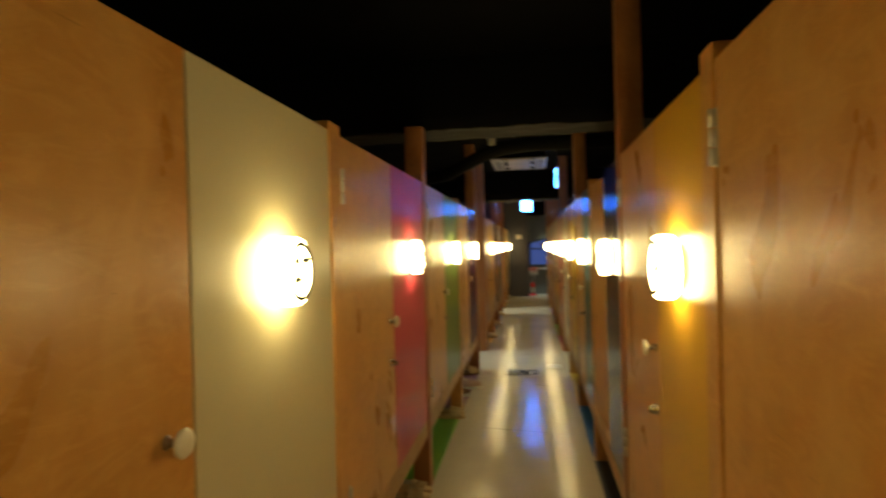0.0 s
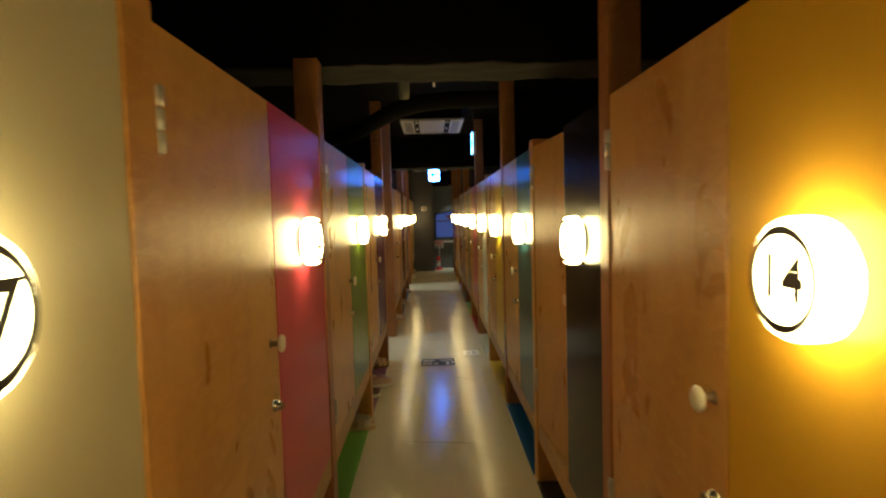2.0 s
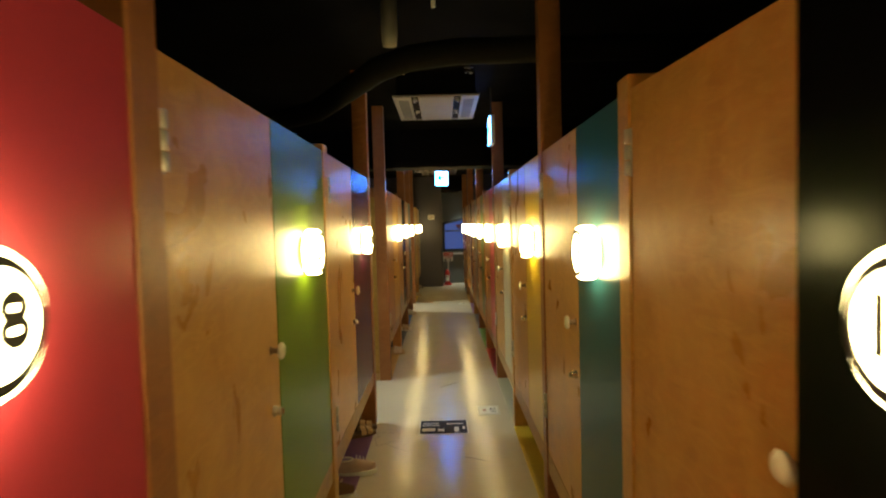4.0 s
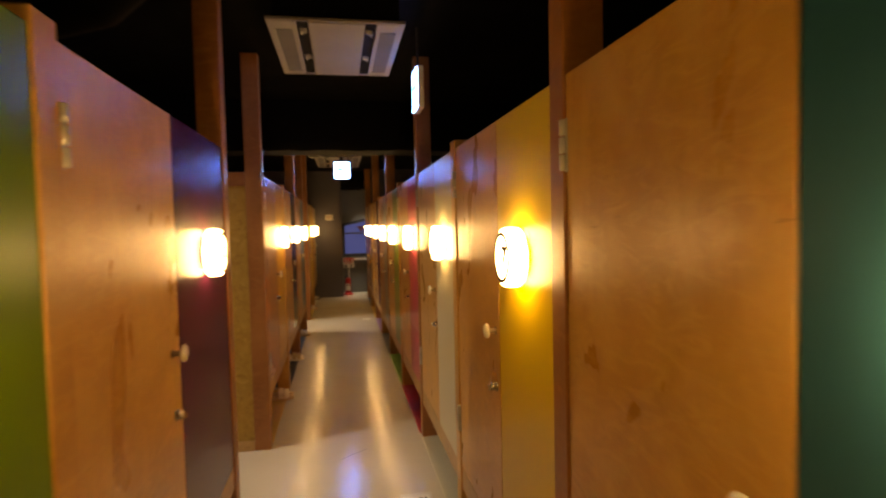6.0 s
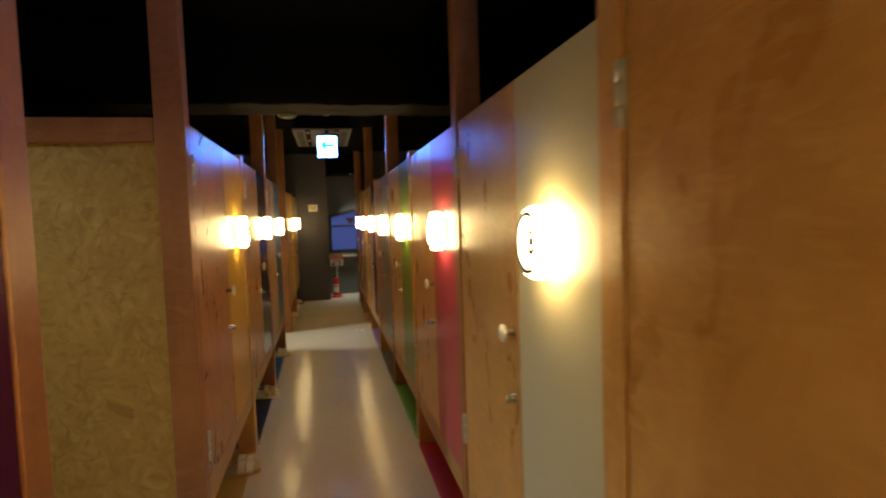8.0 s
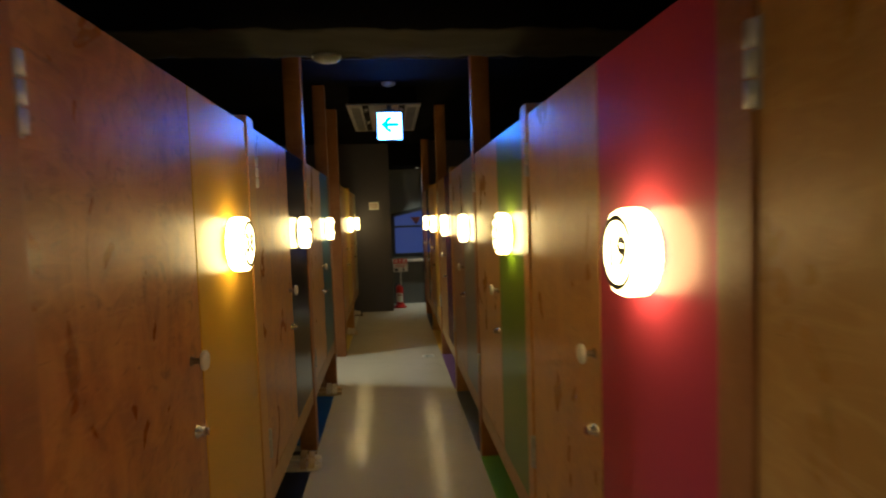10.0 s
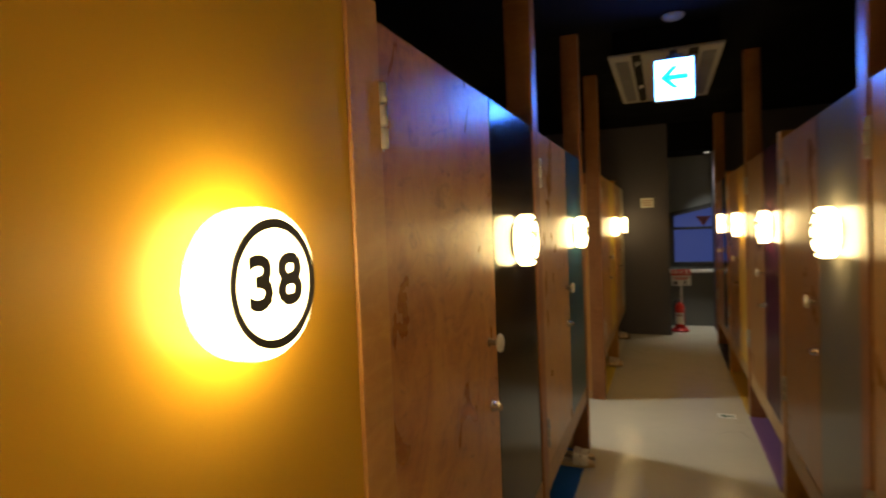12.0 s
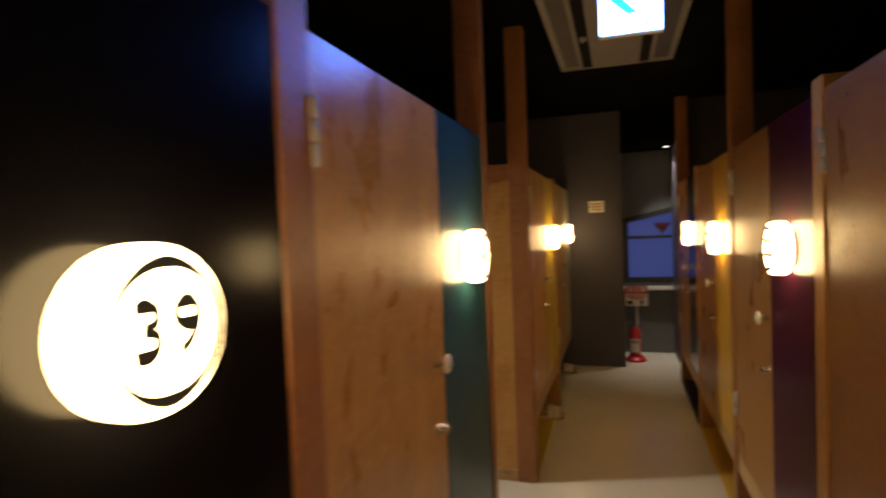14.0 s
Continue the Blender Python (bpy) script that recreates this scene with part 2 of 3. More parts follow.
COLOURS = {
    "orange": (0.60, 0.340, 0.040), "black": (0.003, 0.003, 0.004), "teal": (0.018, 0.088, 0.125), "yellow": (0.70, 0.495, 0.050),
    "cream": (0.56, 0.51, 0.36), "red": (0.50, 0.055, 0.100), "green": (0.12, 0.215, 0.014), "grey": (0.16, 0.155, 0.135),
    # booth 22 repeats the purple paint, with dimmer light put into its colour
    "purple": (0.070, 0.008, 0.040), "plum": (0.050, 0.006, 0.027)}
PAINT = {k: paint(k + "_paint", v) for k, v in COLOURS.items()}
PAINT["black"] = paint("black_gloss_paint", COLOURS["black"], 0.18, 0.15)
for dark_tone in ("purple", "plum"):
    PAINT[dark_tone] = paint(dark_tone + "_gloss_paint", COLOURS[dark_tone], 0.27, 0.15)
# both purple floor sheets share one colour
MAT_COLOURS = dict(COLOURS, teal=(0.0, 0.10, 0.38), green=(0.20, 0.46, 0.06), purple=(0.22, 0.10, 0.24), plum=(0.22, 0.10, 0.24), red=(0.5, 0.02, 0.03), black=(0.015, 0.015, 0.02))
SHEET = {k: plain(k + "_floor_sheet", v, 0.45, 0, 0.12) for k, v in MAT_COLOURS.items()}

# ---- mesh helpers ----


def mesh_of(name, bm, material, smooth=False):
    me = bpy.data.meshes.new(name)
    bm.normal_update()
    if smooth:
        for f in bm.faces:
            f.smooth = True
    bm.to_mesh(me)
    bm.free()
    me.materials.append(material)
    return me


def part(name, bm, material, parent, label="", smooth=False):
    ob = new(name, mesh_of(name, bm, material, smooth))
    ob.parent = parent
    if label:
        tagged(ob, label)
    return ob


def thing(name, place, label, category, group="", kind=""):
    ob = new(name)
    ob.empty_display_size = 0.1
    ob.matrix_world = place
    return tagged(ob, label, category, group, kind)


def box(a, b, bevel=0.0, bm=None, m=None):
    bm = bm or bmesh.new()
    made = bmesh.ops.create_cube(bm, size=1)["verts"]
    for v in made:
        v.co = Vector([a[i] + (v.co[i] + 0.5) * (b[i] - a[i]) for i in range(3)])
    if bevel:
        edges = list({e for v in made for e in v.link_edges})
        out = bmesh.ops.bevel(bm, geom=edges, offset=bevel, segments=2, profile=0.5, affect="EDGES")
        made = list({v for f in out["faces"] for v in f.verts} | {v for v in made if v.is_valid})
    if m is not None:
        bmesh.ops.transform(bm, matrix=m, verts=made)
    return bm


def lathe(profile, steps=32, bm=None, m=None):
    """Turns (radius, height) pairs about the z axis."""
    bm = bm or bmesh.new()
    rings = []
    for r, h in profile:
        if r < 1e-6:
            rings.append([bm.verts.new((0, 0, h))])
        else:
            rings.append([bm.verts.new((r * math.cos(2 * math.pi * i / steps), r * math.sin(2 * math.pi * i / steps), h)) for i in range(steps)])
    for a, b in zip(rings, rings[1:]):
        for i in range(steps):
            j = (i + 1) % steps
            if len(a) == 1:
                bm.faces.new((a[0], b[j], b[i]))
            elif len(b) == 1:
                bm.faces.new((a[i], a[j], b[0]))
            else:
                bm.faces.new((a[i], a[j], b[j], b[i]))
    bmesh.ops.recalc_face_normals(bm, faces=bm.faces)
    if m is not None:
        bmesh.ops.transform(bm, matrix=m, verts=[v for r in rings for v in r])
    return bm


def tube(points, radius, steps=12):
    """A round pipe along points."""
    bm = bmesh.new()
    pts = [Vector(p) for p in points]
    rings = []
    for i, p in enumerate(pts):
        d = (pts[min(i + 1, len(pts) - 1)] - pts[max(i - 1, 0)]).normalized()
        side = d.cross(Vector((0.13, 0.21, 0.97))).normalized()
        up = side.cross(d)
        rings.append([bm.verts.new(p + radius * (math.cos(a) * side + math.sin(a) * up)) for a in (2 * math.pi * k / steps for k in range(steps))])
    for a, b in zip(rings, rings[1:]):
        for i in range(steps):
            bm.faces.new((a[i], a[(i + 1) % steps], b[(i + 1) % steps], b[i]))
    bm.faces.new(rings[0])
    bm.faces.new(rings[-1][::-1])
    bmesh.ops.recalc_face_normals(bm, faces=bm.faces)
    return bm


def outline(points, depth, m=None):
    """A flat shape in x and z, given a depth along y."""
    bm = bmesh.new()
    a = [bm.verts.new((x, 0, z)) for x, z in points]
    b = [bm.verts.new((x, depth, z)) for x, z in points]
    bm.faces.new(a)
    bm.faces.new(b[::-1])
    for i in range(len(a)):
        j = (i + 1) % len(a)
        bm.faces.new((a[j], a[i], b[i], b[j]))
    bmesh.ops.recalc_face_normals(bm, faces=bm.faces)
    if m is not None:
        bmesh.ops.transform(bm, matrix=m, verts=bm.verts)
    return bm


def lettering(text, size, material, parent, m, name="lettering", bold=0.0, spacing=1.0):
    """Letters of the built-in font as a thin mesh, in the x-z plane, facing -y."""
    cu = bpy.data.curves.new("letters", "FONT")
    cu.body, cu.size, cu.align_x, cu.align_y = text, size, "CENTER", "CENTER"
    cu.extrude, cu.offset, cu.space_character = 0.0008, bold, spacing
    cu.resolution_u = 3
    tmp = bpy.data.objects.new("letters", cu)
    scene.collection.objects.link(tmp)
    me = bpy.data.meshes.new_from_object(tmp.evaluated_get(bpy.context.evaluated_depsgraph_get()))
    bpy.data.objects.remove(tmp)
    me.transform(m @ pose(0, 0, 0, 90, 0, 0))
    me.materials.clear()
    me.materials.append(material)
    ob = new(name, me)
    ob.parent = parent
    return ob


def slab(name, a, b, material, label, category, kind="structure", bevel=0.0):
    """A single plain piece of the setting."""
    c = Vector([(a[i] + b[i]) / 2 for i in range(3)])
    c.z = a[2]
    bm = box([a[i] - c[i] for i in range(3)], [b[i] - c[i] for i in range(3)], bevel)
    ob = new(name, mesh_of(name, bm, material))
    ob.location = c
    return tagged(ob, label, category, kind=kind)


# ---- the plan ----
XR, XL = 0.62, -0.475          # faces of the two rows of booth doors
TOP = 1.94                     # top of doors and panels
TOP_L = 1.95                   # the same on the left row
SILL_R, SILL_L = 0.36, 0.44    # lower edge of doors and panels
CEIL = 2.78
PITCH_R = 1.3605

# ---- shell ----
slab("floor", (-4.4, -3.0, -0.12), (3.2, 18.6, 0.0), FLOOR, "glossy grey coated concrete floor with cracks", "floor")
slab("ceiling", (-4.4, -3.0, CEIL), (3.2, 18.6, CEIL + 0.12), BLACK, "black painted ceiling", "ceiling")
slab("wall_south", (-4.4, -3.12, 0), (3.2, -3.0, CEIL), GREY_WALL, "plain dark grey wall", "wall")
slab("wall_west", (-4.52, -3.12, 0), (-4.4, 18.6, CEIL), GREY_WALL, "plain dark grey wall", "wall")
slab("wall_east", (3.2, -3.12, 0), (3.32, 18.6, CEIL), GREY_WALL, "plain dark grey wall", "wall")

# end wall with a slanted-head window
WY = 18.25
WX0, WX1, WZ0 = 0.10, 1.30, 0.85


def head(x):
    return 1.63 + 0.22 * (x - 0.15)


end_wall = thing("wall_north", pose(0, WY, 0), "dark grey end wall below and around a slanted window", "wall", kind="structure")
part("lower_wall", box((-4.4, 0, 0), (3.2, 0.14, WZ0)), END_GREY, end_wall)
part("side_wall", box((-4.4, 0, WZ0), (WX0, 0.14, CEIL)), END_GREY, end_wall)
part("far_wall", box((WX1, 0, WZ0), (3.2, 0.14, CEIL)), END_GREY, end_wall)
part("head_wall", outline([(WX0, head(WX0)), (WX1, head(WX1)), (WX1, CEIL), (WX0, CEIL)], 0.14), END_GREY, end_wall)
slab("wall_column", (-4.4, 17.49, 0), (0.093, WY - 0.002, CEIL), GREY_WALL, "dark grey plastered column beside the window", "wall")
slab("wall_booth_end", (0.66, 17.2, 0), (3.2, WY - 0.002, CEIL), GREY_WALL, "dark grey wall past the booth row", "wall")
slab("soffit", (0.096, 17.49, 2.41), (0.655, WY - 0.004, CEIL - 0.002), BLACK, "dark lowered ceiling box by the window", "ceiling")

win = thing("window_1", pose(0, WY, 0), "black-framed window with slanted head at dusk", "window", kind="structure")
FR = 0.065
part("window_frame", box((WX0, -0.03, WZ0), (WX0 + FR, 0.05, head(WX0))), RUBBER, win)
part("window_frame", box((WX0 + FR, -0.03, WZ0), (WX1, 0.05, WZ0 + FR)), RUBBER, win)
part("window_frame", outline([(WX0 + FR, head(WX0 + FR) - FR), (WX1, head(WX1) - FR), (WX1, head(WX1)), (WX0 + FR, head(WX0 + FR))], 0.08, pose(0, -0.03, 0)), RUBBER, win)
part("transom", box((WX0 + FR, -0.02, 1.375), (WX1, 0.04, 1.41)), RUBBER, win)
part("pane", box((WX0 + FR, 0.01, WZ0 + FR), (WX1, 0.018, 1.375)), GLASS_DUSK, win, "dusk-blue lower pane")
part("pane", outline([(WX0 + FR, 1.41), (WX1, 1.41), (WX1, head(WX1) - FR), (WX0 + FR, head(WX0 + FR) - FR)], 0.008, pose(0, 0.01, 0)), GLASS_DUSK, win, "dusk-blue upper pane")
part("marker", outline([(0.45, 1.557), (0.65, 1.557), (0.55, 1.418)], 0.003, pose(0, -0.001, 0)), plain("marker_red", (0.06, 0.006, 0.010), 0.5), win, "dark red downward triangle sticker")
slab("window_sill", (0.096, WY - 0.07, 0.765), (0.655, WY - 0.002, 0.805), WHITE, "pale grey metal sill under the window", "sill")

# sprayed beams under the ceiling


def sprayed_beam(y0, y1, z):
    bm = bmesh.new()
    nx, ny = 90, 10
    x0, x1 = -2.6, 2.6
    top = CEIL - 0.002
    grid = []
    loop = [(y0, top)] + [(y0, z + 0.2), (y0, z + 0.1)] + [(y0 + (y1 - y0) * k / ny, z) for k in range(ny + 1)] + [(y1, z + 0.1), (y1, z + 0.2), (y1, top)]
    for i in range(nx + 1):
        x = x0 + (x1 - x0) * i / nx
        row = []
        for y, h in loop:
            p = Vector((x, y, h))
            if h < top:
                p += 0.010 * noise.noise_vector(p * 5.0) + 0.011 * noise.noise_vector(p * 21.0)
            row.append(bm.verts.new(p))
        grid.append(row)
    for a, b in zip(grid, grid[1:]):
        for k in range(len(loop) - 1):
            bm.faces.new((a[k], a[k + 1], b[k + 1], b[k]))
    bmesh.ops.recalc_face_normals(bm, faces=bm.faces)
    me = mesh_of("ceiling_beam", bm, SPRAY, True)
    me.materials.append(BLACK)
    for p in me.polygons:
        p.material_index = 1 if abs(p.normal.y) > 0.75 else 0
    ob = new("ceiling_beam", me)
    return tagged(ob, "rough sprayed fireproofing on a ceiling beam", "beam", kind="structure")


sprayed_beam(4.40, 4.77, 2.305)
sprayed_beam(10.36, 10.76, 2.30)

# ---- booth fronts ----


def build_door(width, sill, top, inset, knob_z, lock_z):
    """Hinge line at the origin; the leaf runs along -y, its face looks to -x."""
    d = thing("booth_door", pose(0, 0, 0), "varnished birch plywood booth door, closed, ivory knob", "door", "booth doors")
    h0, h1 = sill + 0.008, top
    part("leaf", box((0.0, -width + 0.003, h0), (0.022, -0.004, h1), 0.002), WOOD, d)
    for z in (0.545, 1.70):
        hinge = part("hinge", box((-0.002, -0.013, z - 0.002), (0.0, 0.010, z + 0.132), 0.0006), STEEL, d, "stainless spring hinge")
        for k in range(3):
            part("barrel", lathe([(0, 0), (0.0076, 0.0), (0.0094, 0.002), (0.0094, 0.0375), (0.0076, 0.0395), (0, 0.0395)], 16, m=pose(-0.0085, 0.0, z + 0.002 + 0.0437 * k)), STEEL, hinge, smooth=True)
    knob = part("knob", lathe([(0, 0.046), (0.012, 0.0455), (0.024, 0.042), (0.0285, 0.036), (0.026, 0.030), (0.012, 0.0265), (0, 0.0262)], 24, m=pose(0, -width + inset, knob_z, 0, -90, 0)), KNOB, d, "ivory mushroom knob", True)
    part("stem", lathe([(0, 0.0260), (0.0105, 0.0260), (0.0080, 0.016), (0.010, 0.004), (0.015, 0.0)], 20, m=pose(0, -width + inset, knob_z, 0, -90, 0)), KNOB_STEM, knob, "dull brown knob stem", True)
    lock = part("lock", lathe([(0, 0.026), (0.0125, 0.025), (0.014, 0.022), (0.013, 0.010), (0.017, 0.008), (0.018, 0.0)], 20, m=pose(0, -width + inset - 0.007, lock_z, 0, -90, 0)), CHROME, d, "small chrome turn lock", True)
    part("thumb_turn", box((-0.034, -0.003, -0.010), (-0.024, 0.003, 0.010), 0.001, m=pose(0, -width + inset - 0.007, lock_z)), CHROME, lock)
    return d


def build_lamp():
    """Drum wall lamp: back at the origin, face towards -y."""
    turn = pose(0, 0, 0, 90, 0, 0)
    a = thing("wall_lamp", pose(0, 0, 0), "lit white drum wall lamp with booth number", "wall lamp", "booth number lamps")
    part("base", lathe([(0, -0.003), (0.066, -0.003), (0.066, 0.009), (0.060, 0.011), (0, 0.011)], 32, m=turn), DIM, a, "grey round mounting base")
    part("shade", lathe([(0, 0.0105), (0.076, 0.0105), (0.0870, 0.0120), (0.0923, 0.017), (0.0938, 0.024), (0.0938, 0.050), (0.0920, 0.059), (0.0875, 0.0655), (0.0815, 0.0685), (0.0790, 0.0690), (0.0790, 0.063), (0, 0.063)], 48, m=turn), LAMP, a, "glowing opal shade", True)
    part("diffuser", lathe([(0, 0.064), (0.0788, 0.064), (0.0788, 0.0688), (0.076, 0.0692), (0, 0.0694)], 48, m=turn), FACE, a, "bright round front")
    part("ring", lathe([(0.0672, 0.0688), (0.0672, 0.0712), (0.0795, 0.0712), (0.0795, 0.0675)], 56, m=turn), INK, a, "thin dark ring")
    return a


def wall_lamp(x, y, side, number):
    """side -1: on the left front, lit face towards +x."""
    a = copy_thing(LAMPS[0], Matrix()) if LAMPS else build_lamp()
    LAMPS.append(a)
    tagged(a, f"lit white drum wall lamp numbered {number}")
    a.matrix_world = pose(x, y, (1.470 if side > 0 else 1.481) + LAMP_LIFT.get(number, 0.0), 0, 0, -90 if side > 0 else 90)
    NUMBERED.append((a, number))
    return a


LAMPS, NUMBERED = [], []
LAMP_LIFT = {14: -0.008, 15: -0.012, 17: -0.004, 38: 0.004, 39: 0.005}  # uneven mounting heights


def post(side, y0, y1, tall):
    x = XR if side > 0 else XL
    xa, xb = (x - 0.006, x + 0.105) if side > 0 else (x - 0.105, x + 0.006)
    top = tall if tall else 1.982
    # tall posts take the darkened copy of the short posts' wood
    ob = slab("wooden_post", (xa, y0 + 0.001, 0.0), (xb, y1 - 0.001, top), DIM_TIMBER if tall else SHORT_POST,
              "tall timber post up to the ceiling, weak light put into its darker reddish colour" if tall else "varnished timber post between booth fronts", "post", "thing", 0.004)
    ob["group"] = "booth posts"
    return ob


def panel(side, y0, y1, colour):
    x, sill = (XR, SILL_R) if side > 0 else (XL, SILL_L)
    a, b = (x, x + 0.024) if side > 0 else (x - 0.024, x)
    ob = slab("booth_panel", (a, y0 + 0.001, sill), (b, y1 - 0.001, TOP if side > 0 else TOP_L), PAINT[colour], f"{colour} painted wooden panel beside a booth door", "panel", "thing", 0.0015)
    ob["group"] = "booth panels"
    return ob


def rail(side, y0, y1):
    x, sill = (XR, SILL_R) if side > 0 else (XL, SILL_L)
    a, b = (x + 0.002, x + 0.045) if side > 0 else (x - 0.07, x - 0.002)
    ob = slab("bottom_rail", (a, y0, sill - 0.11), (b, y1, sill - 0.001), RAIL_WOOD, "pale timber rail under the booth front", "rail", "thing", 0.002)
    ob["group"] = "booth rails"
    return ob


def floor_sheet(side, y0, y1, colour):
    x = XR if side > 0 else XL
    a, b = (x - 0.015, x + 0.62) if side > 0 else (x - 0.62, x + 0.005)
    ob = slab("floor_sheet", (a, y0, 0.0), (b, y1, 0.005), SHEET[colour], f"{colour} floor sheet under the booth", "floor sheet")
    return ob


def cabin_body(side, y0, y1):
    """Dark platform and back under and behind one block of booths."""
    x = XR if side > 0 else XL
    s = 1 if side > 0 else -1
    sill = SILL_R if side > 0 else SILL_L
    xs = sorted((x + s * 0.05, x + s * 2.0))
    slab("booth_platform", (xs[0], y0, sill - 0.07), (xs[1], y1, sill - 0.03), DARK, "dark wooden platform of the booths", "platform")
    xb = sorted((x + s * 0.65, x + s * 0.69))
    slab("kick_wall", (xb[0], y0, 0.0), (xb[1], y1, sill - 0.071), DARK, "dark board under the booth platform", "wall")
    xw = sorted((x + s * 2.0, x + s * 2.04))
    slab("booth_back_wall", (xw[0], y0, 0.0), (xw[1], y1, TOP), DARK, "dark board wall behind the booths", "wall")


DOOR_R = build_door(0.728, SILL_R, TOP, 0.052, 1.172, 0.96)
DOOR_L = build_door(0.752, SILL_L, TOP_L, 0.088, 1.185, 0.985)
USED = []


def door(side, hinge_y, swing=0.0, veneer=None):
    proto, x, turn = (DOOR_R, XR, 0) if side > 0 else (DOOR_L, XL, 180)
    place = pose(x, hinge_y, 0, 0, 0, turn + swing)
    if proto not in USED:
        USED.append(proto)
        proto.matrix_world = place
        return proto
    made = copy_thing(proto, place)
    if veneer:
        leaf = [c for c in made.children if c.name.startswith("leaf")][0]
        leaf.data = leaf.data.copy()
        leaf.data.materials[0] = veneer
    return made


# right row: panel, door, post, again and again
CYCLE = ["orange", "black", "teal", "yellow", "cream", "red", "green", "grey", "plum"]
for n in range(12, 25):
    edge = 2.708 + PITCH_R * (n - 14)
    colour = CYCLE[(n - 14) % 9]
    panel(1, edge - 0.535, edge, colour)
    wall_lamp(XR, edge - 0.278, 1, n)
    ajar = 4.0 if n == 15 else 0.0
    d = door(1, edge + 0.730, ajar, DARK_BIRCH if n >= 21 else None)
    if ajar:
        tagged(d, "varnished birch plywood booth door standing slightly ajar")
    post(1, edge + 0.730, edge + 0.8245, CEIL - 0.001 if n % 2 == 0 else 0)
    rail(1, edge - 0.535, edge + 0.730)
    floor_sheet(1, edge - 0.535, edge + 0.730, colour)
post(1, 2.708 - 2 * PITCH_R - 0.631, 2.708 - 2 * PITCH_R - 0.535, 0)
cabin_body(1, -0.6, 17.15)

# left row: post, door, panel, with two side passages
LEFT = [
    (-0.76, 0.09, 0.90, "yellow", 26, 0), (0.92, 1.783, 2.585, "cream", 27, 0), (2.585, 3.452, 4.265, "red", 28, 0),
    (4.265, 5.130, 5.942, "green", 29, 2.31), (5.942, 6.795, 7.600, "purple", 30, 0),
    (8.910, 9.760, 10.395, "orange", 38, CEIL - 0.001), (10.395, 11.270, 11.890, "black", 39, 0), (11.890, 12.750, 13.350, "teal", 40, CEIL - 0.001),
    (14.490, 15.350, 15.970, "yellow", 41, CEIL - 0.001), (15.970, 16.830, 17.440, "cream", 42, 0)]
for y0, y1, y2, colour, n, tall in LEFT:
    hinge_y = y1 - 0.755
    post(-1, y0, hinge_y - 0.002, tall)
    door(-1, hinge_y, 0.0, {38: FIGURED, 39: FIGURED_PALE}.get(n))
    panel(-1, y1, y2, colour)
    wall_lamp(XL, (y1 + y2) / 2 - (-0.012 if n == 38 else 0.012), -1, n)
    rail(-1, hinge_y - 0.002, y2)
    floor_sheet(-1, hinge_y, y2, colour)
for y, y_end in ((7.600, 7.695), (13.350, 13.425)):
    post(-1, y, y_end, CEIL - 0.001)
cabin_body(-1, -0.6, 7.69)
cabin_body(-1, 8.95, 13.42)
cabin_body(-1, 14.53, 17.48)

for a, n in NUMBERED:
    lettering(str(n), 0.088, INK, a, pose(0, -0.0704, 0) @ Matrix.Diagonal((1.16, 1, 1, 1)), "number", 0.0032, 1.06)


def strand_wall(y, face, board=None, inner=-0.001):
    """End wall of a booth block: strand board under a timber top rail, on a low plinth."""
    w = thing("partition_wall", pose(XL - 0.107, y, 0), "strand board partition wall with timber top rail", "wall", kind="structure")
    d0, d1 = (0.018, 0.04) if face < 0 else (-0.04, -0.018)
    t0, t1 = (0.004, 0.06) if face < 0 else (-0.06, -0.004)
    part("strand_board" if board is None else "plywood_board", box((-1.95, d0, 0.07), (inner, d1, 1.868)), board or OSB, w)
    part("top_rail", box((-1.95, t0, 1.868), (-0.001, t1, 1.962), 0.003), DIM_TIMBER, w)
    part("plinth", box((-1.95, t0, 0.0), (-0.001, t1, 0.07), 0.003), RAIL_WOOD, w)


strand_wall(8.91, -1)
strand_wall(14.49, -1, SHORT_POST)
strand_wall(7.695, 1)
strand_wall(13.425, 1)

# ---- ceiling fittings ----


# even dark warm grey for the cassette casings
CASSETTE_GREY = plain("cassette_grey", (0.19, 0.165, 0.152), 0.5)
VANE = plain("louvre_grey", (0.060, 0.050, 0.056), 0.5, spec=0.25)


